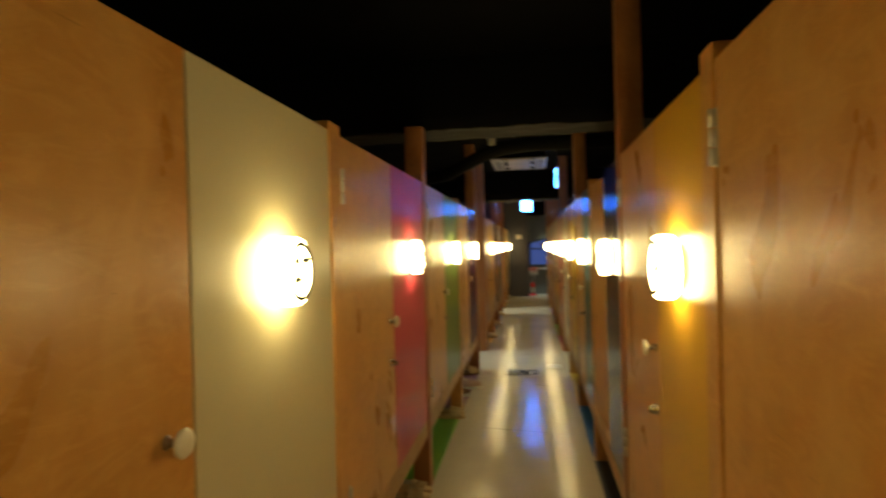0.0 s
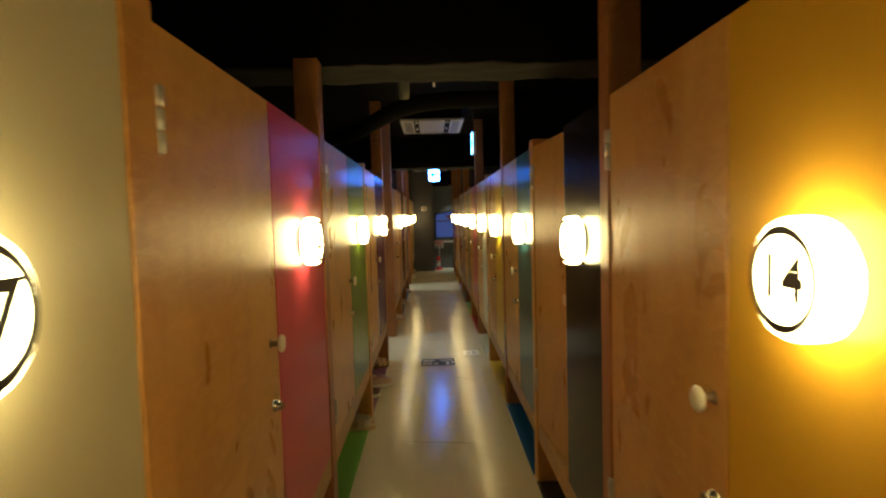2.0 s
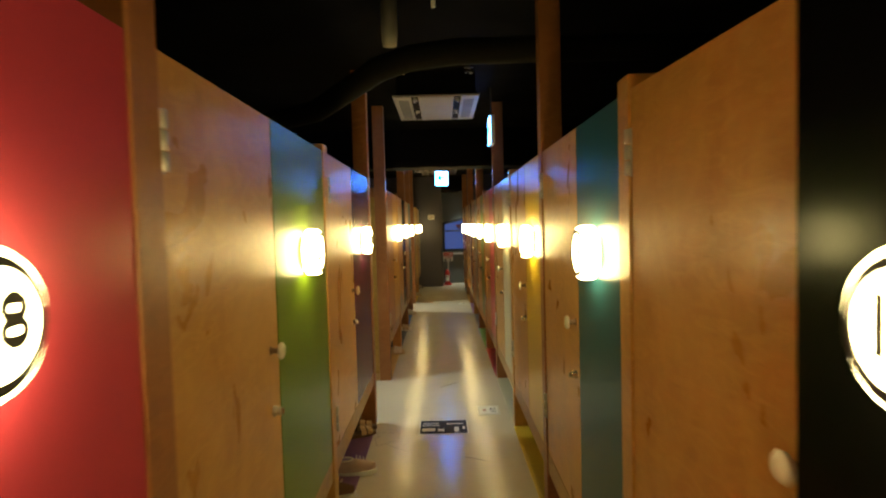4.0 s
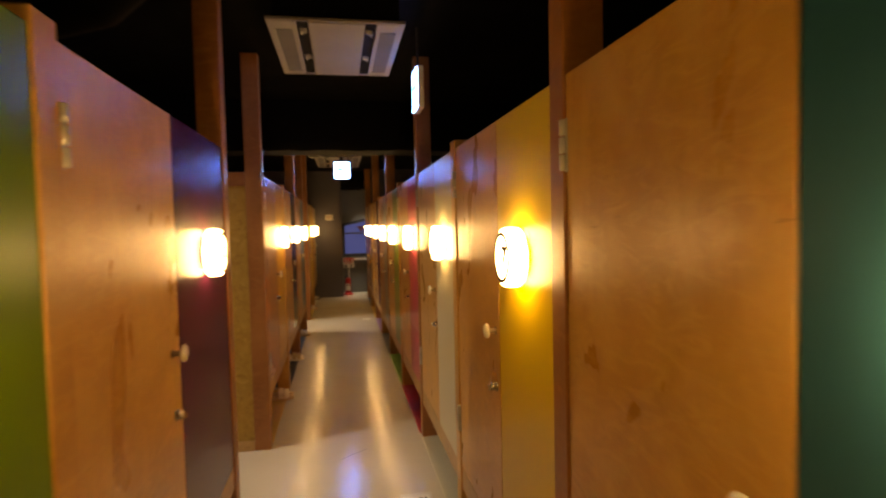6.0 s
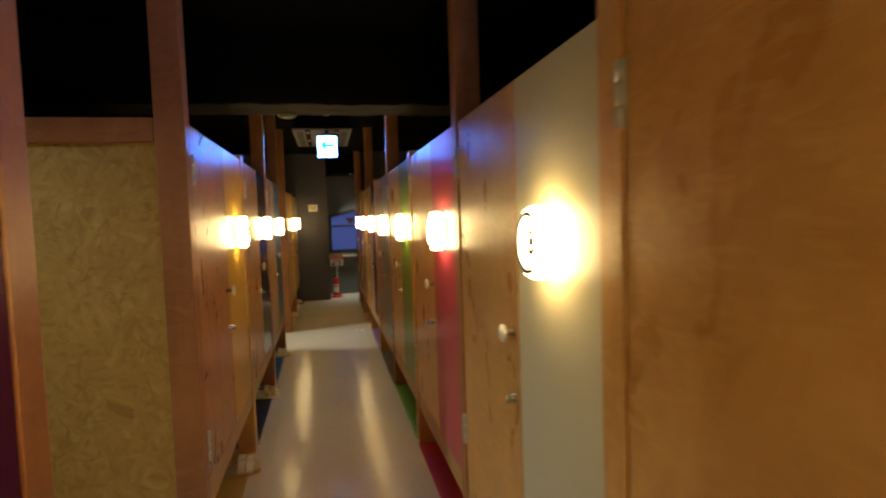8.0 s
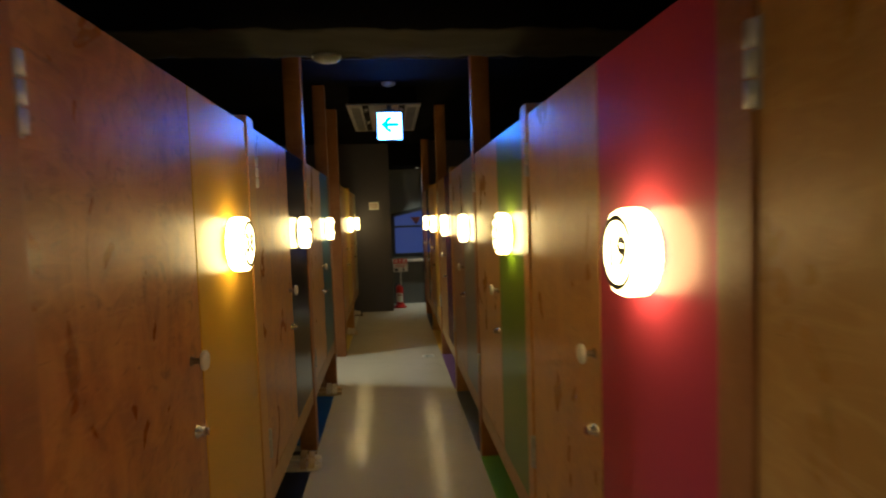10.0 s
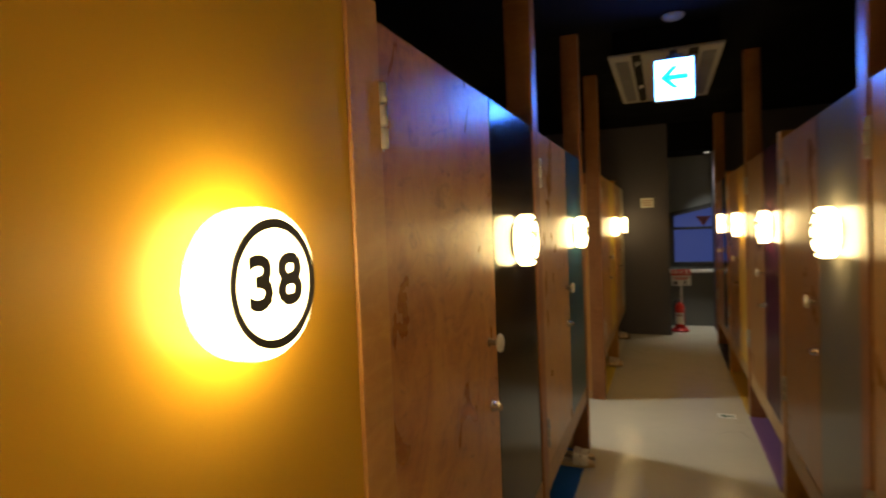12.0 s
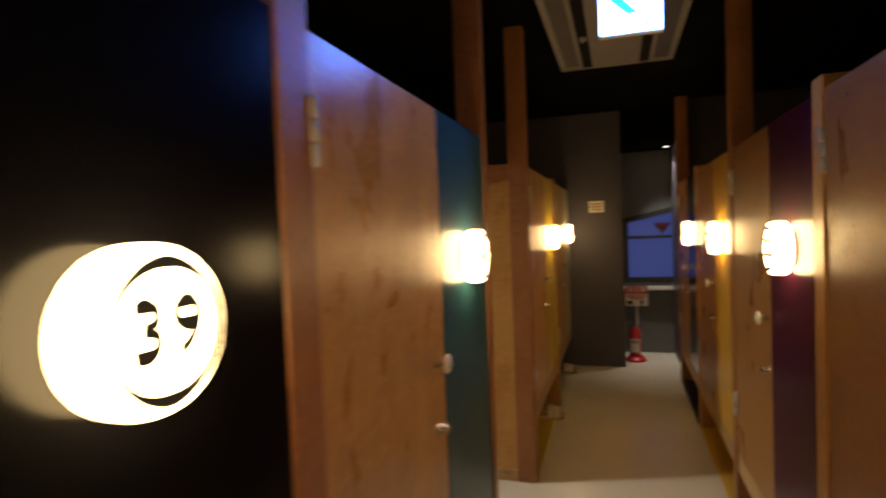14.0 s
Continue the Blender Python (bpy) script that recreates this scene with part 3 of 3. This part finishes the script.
def cassette(x0, x1, y0, y1, z):
    """Two-way ceiling cassette air conditioner."""
    w, l = x1 - x0, y1 - y0
    a = thing("air_conditioner", pose((x0 + x1) / 2, (y0 + y1) / 2, z), "white two-way ceiling cassette air conditioner", "air conditioner", "ceiling air conditioners")
    hw, hl = w / 2, l / 2
    part("casing", box((-hw + 0.03, -hl + 0.03, 0.03), (hw - 0.03, hl - 0.03, CEIL - z - 0.002)), BLACK, a)
    bm = box((-hw, -hl, 0.0115), (hw, hl, 0.0145), 0.001)
    for s in (-1, 1):
        box((-hw, hl - 0.02 if s > 0 else -hl, 0.0), (hw, hl if s > 0 else -hl + 0.02, 0.011), 0.003, bm)
        xa, xb = sorted((s * hw * 0.90, s * hw))
        box((xa, -hl + 0.02, 0.0), (xb, hl - 0.02, 0.011), 0.003, bm)
    part("frame", bm, CASSETTE_GREY, a)
    part("centre_panel", box((-hw * 0.41, -hl + 0.022, -0.004), (hw * 0.41, hl - 0.022, 0.010), 0.004), CASSETTE_GREY, a)
    for s in (-1, 1):
        xa, xb = sorted((s * hw * 0.42, s * hw * 0.585))
        part("air_slot", box((xa, -hl + 0.022, 0.0085), (xb, hl - 0.022, 0.0105)), VENT_DARK, a, "dark air slot")
        part("grille_bar", box((-0.011, -hl + 0.025, -0.003), (0.011, hl - 0.025, 0.009), 0.002, m=pose(s * hw * 0.62, 0, 0.002)), CASSETTE_GREY, a)
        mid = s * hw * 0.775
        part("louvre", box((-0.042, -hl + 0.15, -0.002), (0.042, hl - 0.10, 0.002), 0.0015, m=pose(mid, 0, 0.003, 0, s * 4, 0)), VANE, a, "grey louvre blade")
        part("blade_bed", box((mid - 0.046, -hl + 0.14, 0.0075), (mid + 0.046, hl - 0.09, 0.0105)), VENT_DARK, a)
        for e, reach in ((-1, 0.14), (1, 0.09)):
            ya, yb = sorted((e * (hl - 0.021), e * (hl - reach)))
            part("corner_cap", box((mid - 0.046, ya, -0.001), (mid + 0.046, yb, 0.0105), 0.004), CASSETTE_GREY, a)
        for y in (-hl * 0.72, hl * 0.18):
            clip = box((-0.016, -0.008, -0.012), (0.016, 0.008, 0.008), 0.002, m=pose(s * hw * 0.49, y, 0))
            box((-0.005, -0.022, -0.018), (0.005, 0.022, -0.010), 0.002, clip, pose(s * hw * 0.515, y, 0))
            part("clip", clip, STEEL, a, "small metal catch")
    return a


cassette(-0.27, 0.415, 7.69, 8.70, 2.585)
cassette(-0.285, 0.41, 13.41, 15.0, 2.605)


def detector(x, y, z, body):
    a = thing("smoke_detector", pose(x, y, z), "round grey smoke detector on the ceiling", "smoke detector")
    part("base", lathe([(0, 0), (0.066, 0), (0.066, -0.010), (0, -0.010)], 28), body, a)
    part("dome", lathe([(0.060, -0.010), (0.056, -0.020), (0.040, -0.027), (0.0, -0.030)], 28), body, a, smooth=True)
    return a


detector(0.10, 7.45, CEIL, plain("dull_chrome", (0.35, 0.34, 0.33), 0.25, 0.8))
detector(-0.178, 10.732, 2.302, DIM)
detector(0.115, 13.3, CEIL, plain("pale_plastic", (0.30, 0.30, 0.30), 0.4))
for x in (-0.19, 0.33):
    a = thing("sprinkler_head", pose(x, 7.62, CEIL), "small bright metal sprinkler fitting on the ceiling", "sprinkler", "sprinklers")
    part("plate", box((-0.034, -0.016, -0.006), (0.034, 0.016, -0.0005), 0.002), DIM, a)
    for dx in (-0.021, 0.021):
        part("stud", lathe([(0.010, -0.006), (0.010, -0.030), (0.015, -0.033), (0.015, -0.042), (0.010, -0.047), (0, -0.048)], 16, m=pose(dx, 0, 0)), CHROME, a, "polished metal stud", True)

downlight = thing("downlight", pose(0.585, 17.9, 2.41), "small lit recessed ceiling downlight", "downlight")
part("rim", lathe([(0.03, 0), (0.042, 0), (0.040, -0.006), (0.031, -0.004)], 24), WHITE, downlight)
part("lens", lathe([(0, -0.002), (0.03, -0.002), (0.03, -0.0005), (0, -0.0005)], 24), SPOT, downlight)

duct = [(1.6, 6.35, 2.52), (0.9, 6.35, 2.52), (0.2, 6.35, 2.52), (-0.05, 6.37, 2.50), (-0.25, 6.45, 2.46), (-0.45, 6.65, 2.40), (-0.7, 6.9, 2.33), (-1.1, 7.1, 2.30), (-1.9, 7.2, 2.30)]
ob = new("ventilation_duct", mesh_of("ventilation_duct", tube(duct, 0.07, 16), plain("duct_black", (0.008, 0.0075, 0.007), 0.75, 0, 0.05, spec=0.08), True))
tagged(ob, "black round ventilation duct bending under the ceiling", "duct", kind="structure")
pipe = thing("ceiling_pipe", pose(-0.15, 6.15, CEIL - 0.002), "short grey pipe stub hanging from the ceiling", "pipe")
part("stub", lathe([(0, 0), (0.042, 0), (0.042, -0.22), (0.036, -0.28), (0, -0.28)], 20), plain("pipe_grey", (0.22, 0.21, 0.19), 0.5), pipe, smooth=True)
rod = new("hanger_rod", mesh_of("hanger_rod", tube([(0.08, 5.5, CEIL - 0.002), (0.08, 5.5, 2.44)], 0.009, 8), STEEL, True))
tagged(rod, "thin steel hanger rod under the ceiling", "rod")
conduit = new("conduit", mesh_of("conduit", tube([(-0.7, 12.2, 2.70), (0.2, 12.2, 2.70), (0.95, 12.2, 2.70)], 0.012, 8), RUBBER, True))
tagged(conduit, "thin black conduit across the ceiling", "conduit", kind="structure")


def exit_sign(place, lettered):
    """Lit box sign hung from a bracket; its face looks to -y."""
    a = thing("exit_sign", place, "lit white exit sign with green arrow", "exit sign", "exit signs")
    part("housing", box((-0.112, 0.006, -0.124), (0.112, 0.042, 0.124), 0.004), WHITE, a)
    part("light_face", box((-0.107, 0.0, -0.119), (0.107, 0.0055, 0.119), 0.001), SIGN if lettered else SIGN_SIDE, a, "glowing face")
    part("bracket", box((-0.045, 0.014, 0.124), (0.045, 0.034, 0.15), 0.002), RUBBER, a)
    if lettered:
        arm = box((-0.022, 0.014, 0.150), (0.022, 0.165, 0.158), 0.002)
        part("arm", box((-0.022, 0.150, 0.1585), (0.022, 0.165, 2.604 - place.translation.z), 0.002, arm), RUBBER, a)
    else:
        part("stem", box((-0.008, 0.018, 0.15), (0.008, 0.030, CEIL - place.translation.z)), RUBBER, a)
    arrow = [(-0.080, 0.0), (-0.012, 0.066), (0.026, 0.066), (-0.022, 0.016), (0.080, 0.016), (0.080, -0.016), (-0.022, -0.016), (0.026, -0.066), (-0.012, -0.066)]
    part("arrow", outline(arrow, 0.001, pose(0, -0.0014, 0.012)), CYAN, a, "green arrow pointing sideways")
    if lettered:
        for x in (0.055, 0.088):
            part("mark", box((x - 0.005, -0.0012, -0.105), (x + 0.005, -0.0002, -0.066)), CYAN, a)
    return a


exit_sign(pose(0.112, 13.27, 2.388), True)
exit_sign(pose(0.535, 8.30, 2.40, 0, 0, -90), False)

# ---- end of the corridor ----


def arc_band(radius, z0, z1, a0, a1, steps=12):
    """A thin strip of a cylinder's side between two angles."""
    bm = bmesh.new()
    rows = []
    for rad, z in ((radius, z0), (radius, z1), (radius - 0.0006, z1), (radius - 0.0006, z0)):
        rows.append([bm.verts.new((rad * math.cos(radians(a0 + (a1 - a0) * k / steps)), rad * math.sin(radians(a0 + (a1 - a0) * k / steps)), z)) for k in range(steps + 1)])
    for a, b in zip(rows, rows[1:] + rows[:1]):
        for k in range(steps):
            bm.faces.new((a[k], a[k + 1], b[k + 1], b[k]))
    bmesh.ops.recalc_face_normals(bm, faces=bm.faces)
    return bm


ext = thing("fire_extinguisher", pose(0.205, 17.83, 0.0), "red fire extinguisher on a round red stand", "fire extinguisher")
part("stand", lathe([(0, 0), (0.115, 0), (0.118, 0.012), (0.105, 0.028), (0.085, 0.032), (0.082, 0.055), (0.074, 0.055), (0.072, 0.018), (0, 0.016)], 32), RED, ext, "round red plastic stand", True)
part("cylinder", lathe([(0, 0.02), (0.056, 0.02), (0.062, 0.03), (0.062, 0.33), (0.052, 0.365), (0.03, 0.382), (0.02, 0.385), (0.02, 0.40), (0, 0.40)], 28), RED, ext, smooth=True)
part("label", arc_band(0.0628, 0.10, 0.255, 205, 320), PAPER, ext, "pale printed label")
part("label_text", arc_band(0.0634, 0.205, 0.235, 225, 300), FADED, ext)
part("valve", box((-0.016, -0.016, 0.40), (0.016, 0.016, 0.43), 0.003), CHROME, ext)
part("lever", box((-0.012, -0.09, 0.428), (0.012, 0.02, 0.438), 0.002, m=pose(0, 0, 0, 6, 0, 0)), RUBBER, ext)
part("carry_grip", box((-0.011, -0.085, 0.405), (0.011, 0.0, 0.414), 0.002), RUBBER, ext)
part("hose", tube([(-0.016, 0, 0.415), (-0.05, 0, 0.41), (-0.075, 0, 0.37), (-0.078, 0, 0.28), (-0.074, 0, 0.15)], 0.009, 10), RUBBER, ext, "black rubber hose", True)
sign = thing("extinguisher_sign", pose(0.235, 17.97, 0.0), "red and white extinguisher notice on a pole", "sign")
part("foot", box((-0.06, -0.04, 0.0), (0.06, 0.04, 0.006), 0.002), WHITE, sign)
part("pole", box((-0.012, -0.004, 0.006), (0.012, 0.004, 0.62), 0.001), WHITE, sign)
part("board", box((-0.125, -0.007, 0.605), (0.125, -0.0045, 0.835), 0.001), PAPER, sign)
part("heading", box((-0.122, -0.0085, 0.745), (0.122, -0.0072, 0.832)), RED, sign, "red heading band")
lettering("\u6d88\u706b\u5668", 0.07, PAPER, sign, pose(0, -0.0092, 0.787), "heading_letters", 0.0, 1.05)
for z, w in ((0.722, 0.20), (0.706, 0.19), (0.690, 0.15)):
    part("text_line", box((-w / 2, -0.0082, z - 0.004), (w / 2, -0.0073, z + 0.004)), RED, sign)
part("pictogram", box((-0.10, -0.0082, 0.62), (-0.045, -0.0073, 0.665)), INK, sign)
part("pictogram", box((0.04, -0.0082, 0.62), (0.065, -0.0073, 0.672)), INK, sign)
plate = thing("notice_plate", pose(-0.171, 17.49, 1.76), "small pale notice plate with faded print", "notice")
part("plate", box((-0.08, -0.006, -0.062), (0.08, -0.001, 0.062), 0.001), PAPER, plate)
for z, w in ((0.03, 0.12), (0.0, 0.13), (-0.03, 0.10)):
    part("text_line", box((-w / 2, -0.0068, z - 0.008), (w / 2, -0.0061, z + 0.008)), FADED, plate)

# ---- floor markings ----
mat = thing("floor_notice", pose(0.063, 7.545, 0.0), "navy floor notice with pale border and marks", "floor sign")
part("backing", box((-0.19, -0.148, 0.001), (0.19, 0.148, 0.004)), PAPER, mat)
part("field", box((-0.181, -0.139, 0.0041), (0.181, 0.139, 0.005)), NAVY, mat)
for x, y, w, h in ((-0.10, 0.075, 0.12, 0.02), (-0.10, 0.03, 0.13, 0.016), (-0.115, -0.06, 0.10, 0.06), (-0.02, -0.07, 0.05, 0.05), (0.09, 0.06, 0.13, 0.018), (0.10, -0.06, 0.035, 0.10), (0.155, -0.03, 0.02, 0.06)):
    part("mark", box((x - w / 2, y - h / 2, 0.0051), (x + w / 2, y + h / 2, 0.0056)), PAPER, mat)
small = thing("floor_sticker", pose(0.443, 7.912, 0.0), "worn pale floor sticker with dark marks", "floor sign")
part("backing", box((-0.092, -0.115, 0.001), (0.092, 0.115, 0.003)), plain("worn_sticker", (0.60, 0.58, 0.52), 0.5, 0, 0.4), small)
part("card", box((-0.075, -0.085, 0.0031), (0.075, 0.085, 0.0036)), WHITE, small)
for x, y, w, h in ((-0.035, 0.0, 0.03, 0.05), (0.022, 0.03, 0.022, 0.045), (0.052, 0.03, 0.012, 0.05), (0.035, -0.03, 0.05, 0.016), (0.035, -0.055, 0.03, 0.012)):
    part("mark", box((x - w / 2, y - h / 2, 0.0037), (x + w / 2, y + h / 2, 0.0041)), FADED if x < 0 else INK, small)
guide = thing("floor_sticker", pose(0.45, 14.30, 0.0), "pale floor sticker with a green arrow", "floor sign")
part("backing", box((-0.065, -0.055, 0.001), (0.065, 0.055, 0.003)), PAPER, guide)
part("arrow", outline([(-0.05, 0), (-0.01, 0.035), (-0.01, 0.014), (0.05, 0.014), (0.05, -0.014), (-0.01, -0.014), (-0.01, -0.035)], 0.0006, pose(0, 0, 0.0037, -90, 0, 0)), plain("sticker_green", (0.02, 0.10, 0.05), 0.5), guide)



def floor_crack(x0, y0, x1, y1, width):
    """A jagged hairline crack, tapering at both ends."""
    bm = bmesh.new()
    steps = 26
    sides = []
    for k in range(steps + 1):
        u = k / steps
        p = Vector((x0 + (x1 - x0) * u, y0 + (y1 - y0) * u, 0.0))
        p.y += 0.014 * noise.noise(p * 9.0) + 0.006 * noise.noise(p * 34.0)
        w = width * (0.25 + 0.75 * math.sin(math.pi * u)) * (0.7 + 0.6 * abs(noise.noise(p * 21.0)))
        sides.append([bm.verts.new((p.x, p.y + d, z)) for d, z in ((-w, 0.0002), (w, 0.0002), (w, 0.0012), (-w, 0.0012))])
    for a, b in zip(sides, sides[1:]):
        for k in range(4):
            bm.faces.new((a[k], a[(k + 1) % 4], b[(k + 1) % 4], b[k]))
    bm.faces.new(sides[0])
    bm.faces.new(sides[-1][::-1])
    bmesh.ops.recalc_face_normals(bm, faces=bm.faces)
    ob = new("floor_crack", mesh_of("floor_crack", bm, CRACK))
    return tagged(ob, "dark filled hairline crack in the coated floor", "crack", kind="structure")


CRACK = plain("crack_filler", (0.11, 0.095, 0.075), 0.7)
floor_crack(-0.23, 5.47, 0.30, 5.38, 0.004)
floor_crack(0.20, 6.98, 0.36, 6.90, 0.004)
floor_crack(0.02, 8.62, 0.20, 8.76, 0.003)

# ---- footwear by the posts ----


def sole_shape(bm, length, width, z0, z1, grow=0.0, waist=0.82):
    """A foot-shaped slab with its toe towards +y."""
    rings = []
    for z in (z0, z1):
        ring = []
        for k in range(20):
            a = 2 * math.pi * k / 20
            y = math.sin(a)
            w = width / 2 * (1.0 if y > 0.2 else waist) * (0.9 if y < -0.6 else 1.0)
            ring.append(bm.verts.new(((w + grow) * math.copysign(abs(math.cos(a)) ** 0.75, math.cos(a)), (length / 2 + grow) * y, z)))
        rings.append(ring)
    for k in range(20):
        bm.faces.new((rings[0][k], rings[0][(k + 1) % 20], rings[1][(k + 1) % 20], rings[1][k]))
    bm.faces.new(rings[0][::-1])
    bm.faces.new(rings[1])
    return bm


def arch(bm, y0, y1, width, height, base, steps=12, thick=0.004):
    """A strap over the foot."""
    rows = []
    for y, k in ((y0, 1.0), (y1, 0.92)):
        for t in (0.0, thick):
            rows.append([bm.verts.new(((width / 2 + t) * math.cos(math.pi * i / steps), y, base + (height * k + t) * math.sin(math.pi * i / steps))) for i in range(steps + 1)])
    a, b, c, d = rows
    for i in range(steps):
        bm.faces.new((b[i], b[i + 1], d[i + 1], d[i]))
        bm.faces.new((a[i + 1], a[i], c[i], c[i + 1]))
        bm.faces.new((a[i], a[i + 1], b[i + 1], b[i]))
        bm.faces.new((d[i], d[i + 1], c[i + 1], c[i]))
    return bm


def sandal(x, y, turn, sole_mat, strap_mat, label):
    s = thing("sandal", pose(x, y, 0.006, 0, 0, turn), label, "sandal", "footwear by the booths")
    part("sole", sole_shape(bmesh.new(), 0.25, 0.095, 0.0, 0.022), sole_mat, s)
    part("footbed", sole_shape(bmesh.new(), 0.243, 0.089, 0.0225, 0.028), sole_mat, s)
    for y0, y1, h in ((0.045, 0.085, 0.042), (-0.005, 0.035, 0.052)):
        part("strap", arch(bmesh.new(), y0, y1, 0.09, h, 0.018), strap_mat, s)
    return s


def shoe(x, y, turn, upper_mat, label):
    s = thing("shoe", pose(x, y, 0.006, 0, 0, turn), label, "shoe", "footwear by the booths")
    part("sole", sole_shape(bmesh.new(), 0.27, 0.10, 0.0, 0.025), WHITE, s, "pale rubber sole")
    bm = bmesh.new()
    rings = []
    for k in range(13):
        u = k / 12
        y0 = -0.125 + 0.25 * u
        w = 0.046 * (math.sin(math.pi * min(1, u * 0.9 + 0.14)) ** 0.45)
        h = 0.085 - 0.045 * max(0, (u - 0.35) / 0.65) ** 0.8 if u > 0.35 else 0.085
        rings.append([bm.verts.new((w * math.cos(math.pi * i / 10) * (1.0 if i not in (3, 4, 5, 6, 7) else 0.9), y0, 0.025 + h * math.sin(math.pi * i / 10) * (0.72 if u < 0.42 and 3 <= i <= 7 else 1.0))) for i in range(11)])
    for a, b in zip(rings, rings[1:]):
        for i in range(10):
            bm.faces.new((a[i], a[i + 1], b[i + 1], b[i]))
    bm.faces.new(rings[0])
    bm.faces.new(rings[-1][::-1])
    bmesh.ops.recalc_face_normals(bm, faces=bm.faces)
    part("upper", bm, upper_mat, s, smooth=True)
    part("collar", lathe([(0.032, 0.0), (0.036, 0.005), (0.033, 0.012), (0.027, 0.006)], 18, m=pose(0, -0.065, 0.088) @ Matrix.Diagonal((0.9, 1.5, 1, 1))), BEIGE, s, smooth=True)
    for k in range(3):
        part("lace", box((-0.022, -0.003, 0), (0.022, 0.003, 0.004), 0.001, m=pose(0, 0.005 + 0.022 * k, 0.108 - 0.008 * k, -18, 0, 0)), WHITE, s)
    return s


PINK = plain("pale_pink_canvas", (0.50, 0.36, 0.32), 0.8)
GILT = plain("pale_gold_leather", (0.62, 0.50, 0.32), 0.35, 0.35)
DARK_BROWN = plain("brown_leather", (0.16, 0.09, 0.05), 0.5)
sandal(-0.565, 4.08, -84, TAN, GILT, "tan sandal with pale gold straps under a booth")
sandal(-0.570, 4.19, -95, TAN, GILT, "tan sandal with pale gold straps under a booth")
sandal(-0.545, 5.71, -86, TAN, GILT, "tan sandal with pale gold straps on a green floor sheet")
sandal(-0.560, 5.82, -95, TAN, GILT, "tan sandal with pale gold straps on a green floor sheet")
shoe(-0.500, 6.76, -84, PINK, "pale pink canvas shoe sticking out from under a booth")
shoe(-0.585, 6.46, -95, DARK_BROWN, "brown shoe under a booth")
sandal(-0.565, 7.40, -62, DARK_BROWN, TAN, "tan strapped sandal beside a corner post")
sandal(-0.580, 7.53, -80, DARK_BROWN, TAN, "tan strapped sandal beside a corner post")
for y, a, b in ((10.14, TAN, BEIGE), (11.66, BEIGE, TAN), (13.15, TAN, BEIGE), (15.74, TAN, BEIGE), (17.20, DARK_BROWN, BEIGE)):
    sandal(-0.530, y - 0.055, -88, a, b, "tan strapped sandal on the floor under a booth")
    sandal(-0.540, y + 0.055, -93, a, b, "tan strapped sandal on the floor under a booth")
